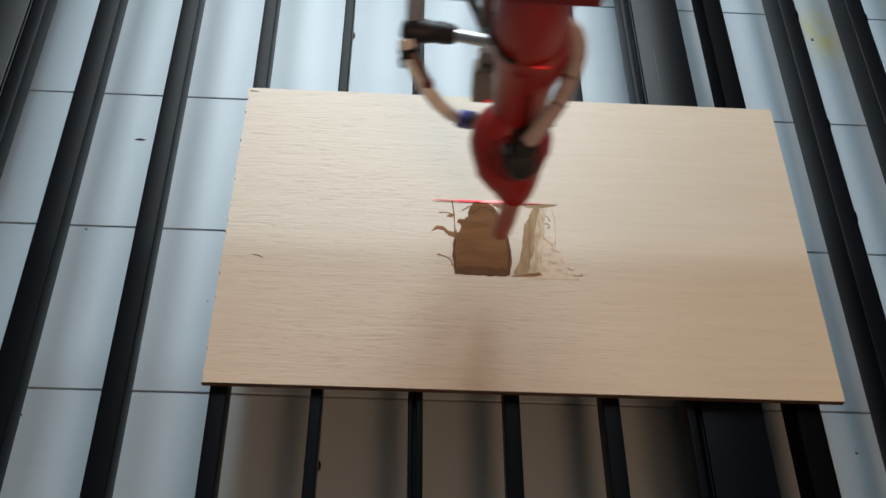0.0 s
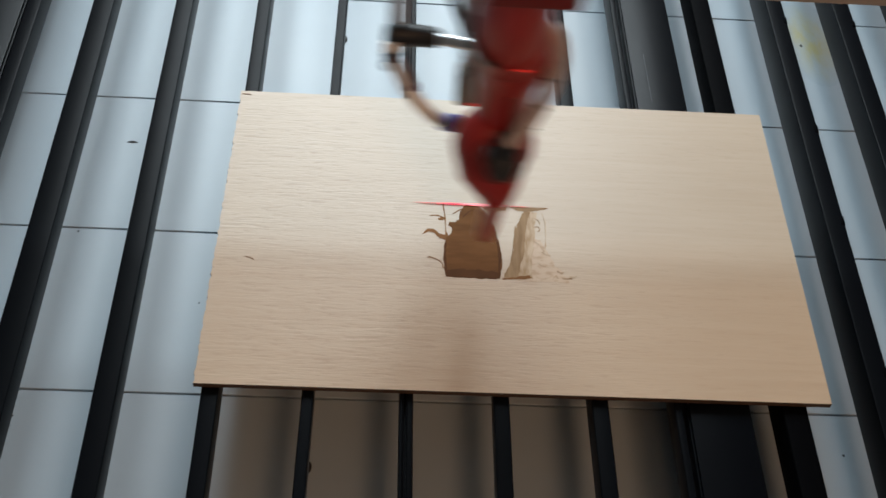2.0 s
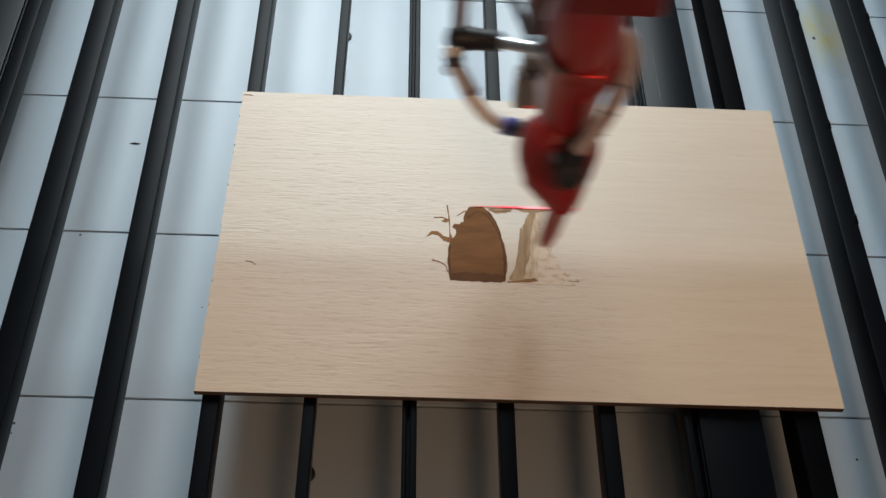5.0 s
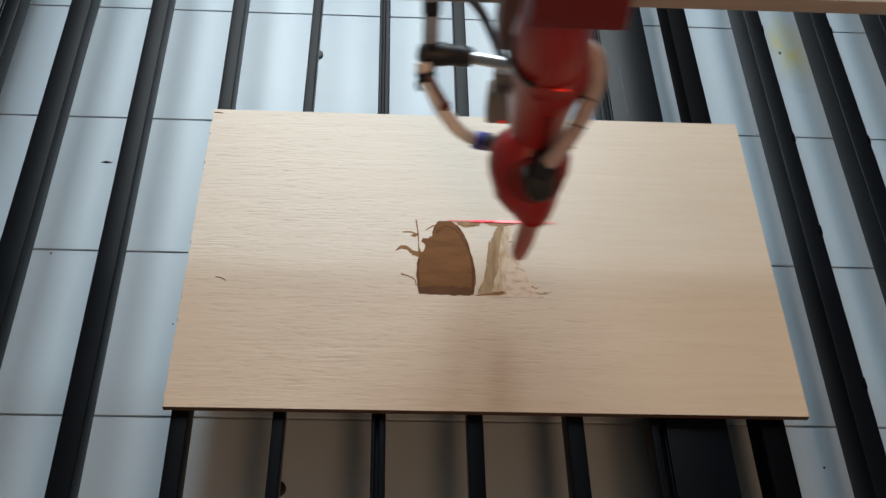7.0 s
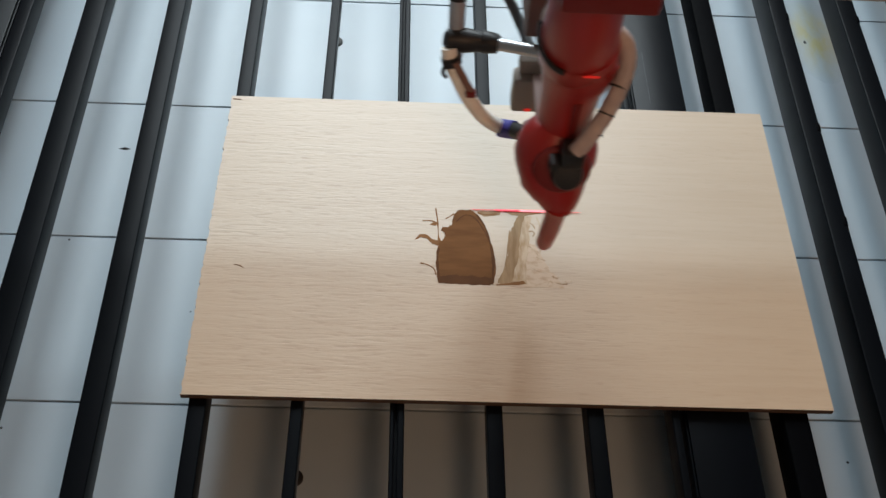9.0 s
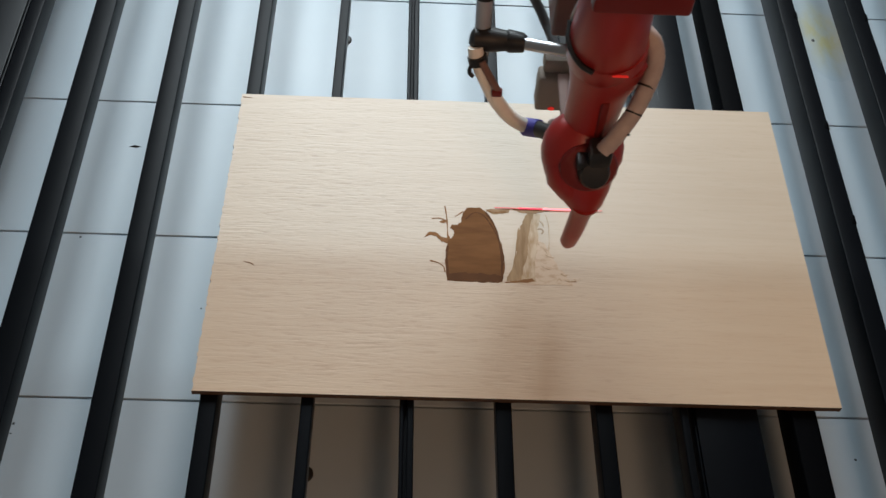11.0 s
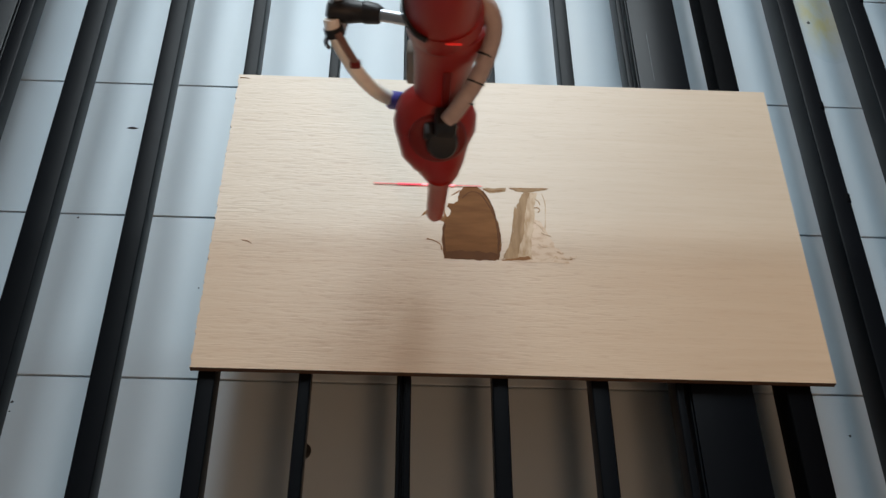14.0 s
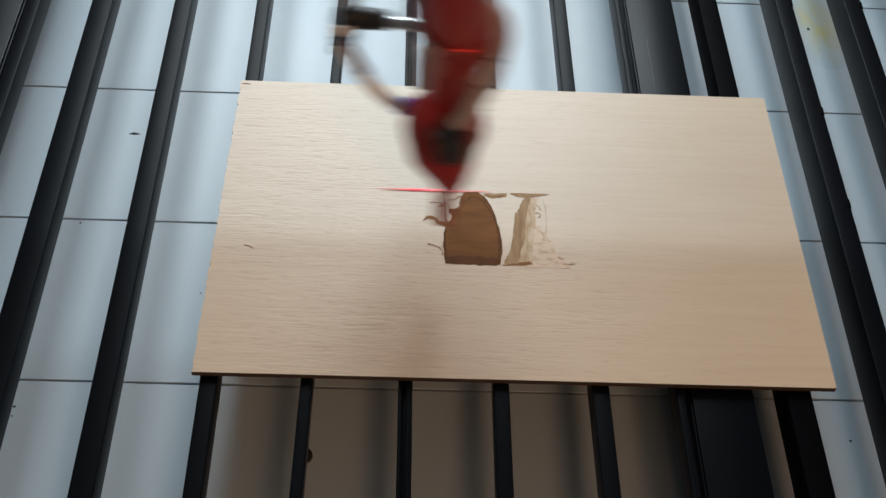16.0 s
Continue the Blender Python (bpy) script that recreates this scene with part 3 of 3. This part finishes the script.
    smooth(part("cover", box(-0.058, 0.006, 0.150, 0.185, 0.287, 0.318, 0.004, 2), M_GREYBOX, housing, "dusty grey cover"))
    part("signal_lamp", loft([((-0.036, 0.1345, 0.214), 0.006, 0.0035), ((-0.036, 0.1325, 0.214), 0.006, 0.0035)], 10), M_GLINT, housing, "small glowing red lamp")
    P("knob", loft([((-0.046, 0.040, 0.262), 0.010, 0.010), ((-0.046, 0.032, 0.280), 0.010, 0.010), ((-0.046, 0.030, 0.284), 0.007, 0.007)]), M_TAN, "beige rounded knob")
    P("bracket", box(-0.035, -0.015, 0.0, 0.14, 0.29, 0.30, 0.003, 2), M_BROWN)
    P("upper_housing", box(-0.070, -0.004, 0.06, 0.15, 0.452, 0.66, 0.006, 3), M_BROWN, "dull reddish brown housing")
    return thing


ARM = arm()


def laser():
    thing = empty("laser_line", "thin glowing red laser line across the board", "laser line")
    part("faint_end", box(-0.125, -0.078, 0.0662, 0.0682, 0.0014, 0.0022), M_LASER_DIM, thing)
    part("hot_core", box(-0.03, 0.035, 0.0652, 0.0693, 0.0014, 0.0024), M_LASER_HOT, thing)
    part("bright_core", box(-0.078, -0.03, 0.0655, 0.0690, 0.0014, 0.0024), M_LASER, thing)
    part("faint_end", box(0.035, 0.088, 0.0664, 0.0680, 0.0014, 0.0022), M_LASER_DIM, thing)
    return thing


LASER = laser()


# ---- floor tiles ----
def tiles():
    thing = bpy.data.objects["floor"]
    y_joint = -0.272
    side, long, gap = 0.395, 1.35, 0.004
    bm = box(gap / 2, long - gap / 2, gap / 2, side - gap / 2, FLOOR - 0.012, FLOOR, 0.0008)
    first = None
    for j in range(-9, 9):
        for i in range(-3, 3):
            if first is None:
                first = part("tile", bm, M_TILE, thing)
                ob = first
            else:
                ob = new("tile", first.data)
                ob.parent = thing
            ob.location = (0.4 + i * long, y_joint + j * side, 0)


def floor_marks():
    rng = random.Random(8)
    bm = bmesh.new()
    for x, y, r, k in ((-0.832, 0.376, 0.013, 0.28), (-0.90, 0.113, 0.003, 1), (0.823, 0.822, 0.005, 1.3), (-0.93, -0.33, 0.003, 1), (-1.0, 0.42, 0.002, 1), (-0.62, -0.06, 0.002, 1), (-0.93, -0.35, 0.002, 1), (0.66, -0.36, 0.003, 1)):
        a = rng.uniform(-0.2, 0.2)
        ring = []
        for i in range(9):
            q = 2 * math.pi * i / 9
            d = r * rng.uniform(0.75, 1.15)
            ring.append(bm.verts.new((x + d * math.cos(q + a), y + d * k * math.sin(q + a), FLOOR)))
        peak = bm.verts.new((x, y, FLOOR + r * 0.35))
        for i in range(9):
            bm.faces.new((ring[i], ring[(i + 1) % 9], peak))
    me = bpy.data.meshes.new("floor_debris")
    bm.to_mesh(me)
    bm.free()
    me.materials.append(M_BLACK)
    ob = new("floor_debris", me)
    tagged(ob, "small dark chips of debris scattered on the tiles", "debris", kind="stuff")
    for i, (cx, cy, rx, ry, turn, m) in enumerate(((0.85, 0.84, 0.080, 0.17, 4, M_STAIN),)):
        ring = [(math.cos(2 * math.pi * k / 24), math.sin(2 * math.pi * k / 24)) for k in range(24)]
        st = part("dried_stain", plate(ring, -1.0, 0.0), m)
        st.matrix_basis = pose(cx, cy, FLOOR + 0.0001, 0, 0, turn) @ Matrix.Diagonal((rx, ry, 0.0001, 1))
        tagged(st, "dried yellowish stain spread over a floor tile", "stain")


tiles()
floor_marks()


SWEEP = [
    (0.0, -0.043), (0.1, 0.015), (0.2, 0.088), (0.3, 0.035), (0.4, -0.068), (0.5, -0.132), (0.6, -0.106), (0.7, -0.033),
    (0.8, 0.076), (0.9, 0.088), (1.0, -0.007), (1.1, -0.079), (1.2, -0.139), (1.3, -0.093), (1.4, 0.020), (1.5, 0.081),
    (1.6, 0.041), (1.7, -0.017), (1.8, -0.122), (1.9, -0.141), (2.0, -0.055), (2.1, 0.022), (2.2, 0.101), (2.3, 0.055),
    (2.4, -0.048), (2.5, -0.130), (2.6, -0.115), (2.7, -0.049), (2.8, 0.063), (2.9, 0.095), (3.0, 0.013), (3.1, -0.064),
    (3.2, -0.136), (3.3, -0.111), (3.4, 0.000), (3.5, 0.056), (3.6, 0.065), (3.7, 0.003), (3.8, -0.097), (3.9, -0.142),
    (4.0, -0.069), (4.1, -0.006), (4.2, 0.101), (4.3, 0.065), (4.4, -0.020), (4.5, -0.110), (4.6, -0.136), (4.7, -0.062),
    (4.8, 0.028), (4.9, 0.094), (5.0, 0.045), (5.1, -0.042), (5.2, -0.128), (5.3, -0.123), (5.4, -0.040), (5.5, 0.052),
    (5.6, 0.092), (5.7, 0.023), (5.8, -0.065), (5.9, -0.139), (6.0, -0.105), (6.1, -0.018), (6.2, 0.072), (6.3, 0.096),
    (6.4, -0.004), (6.5, -0.079), (6.6, -0.142), (6.7, -0.101), (6.8, 0.015), (6.9, 0.083), (7.0, 0.057), (7.1, -0.011),
    (7.2, -0.114), (7.3, -0.139), (7.4, -0.054), (7.5, 0.016), (7.6, 0.092), (7.7, 0.048), (7.8, -0.056), (7.9, -0.116),
    (8.0, -0.107), (8.1, -0.043), (8.2, 0.074), (8.3, 0.095), (8.4, 0.008), (8.5, -0.074), (8.6, -0.139), (8.7, -0.104),
    (8.8, 0.006), (8.9, 0.070), (9.0, 0.064), (9.1, -0.002), (9.2, -0.106), (9.3, -0.142), (9.4, -0.083), (9.5, 0.005),
    (9.6, 0.087), (9.7, 0.065), (9.8, -0.020), (9.9, -0.110), (10.0, -0.136), (10.1, -0.062), (10.2, 0.028), (10.3, 0.094),
    (10.4, 0.045), (10.5, -0.042), (10.6, -0.128), (10.7, -0.123), (10.8, -0.040), (10.9, 0.052), (11.0, 0.092), (11.1, 0.023),
    (11.2, -0.065), (11.3, -0.144), (11.4, -0.088), (11.5, -0.016), (11.6, 0.091), (11.7, 0.096), (11.8, -0.008), (11.9, -0.088),
    (12.0, -0.141), (12.1, -0.092), (12.2, 0.023), (12.3, 0.083), (12.4, 0.055), (12.5, -0.013), (12.6, -0.126), (12.7, -0.143),
    (12.8, -0.045), (12.9, 0.020), (13.0, 0.099), (13.1, 0.050), (13.2, -0.049), (13.3, -0.121), (13.4, -0.119), (13.5, -0.054),
    (13.6, 0.060), (13.7, 0.104), (13.8, 0.015), (13.9, -0.047), (14.0, -0.142), (14.1, -0.117), (14.2, -0.011), (14.3, 0.056),
    (14.4, 0.088), (14.5, 0.026), (14.6, -0.093), (14.7, -0.144), (14.8, -0.080), (14.9, -0.016), (15.0, 0.091), (15.1, 0.083),
    (15.2, -0.022), (15.3, -0.089), (15.4, -0.143), (15.5, -0.083), (15.6, 0.028), (15.7, 0.088), (15.8, 0.049), (15.9, -0.016),
    (16.0, -0.128),
]


def motions():
    walk(ARM, [(t, pose(s, 0, 0)) for t, s in SWEEP])
    walk(LASER, [(t, pose(s, 0, 0)) for t, s in SWEEP])


motions()
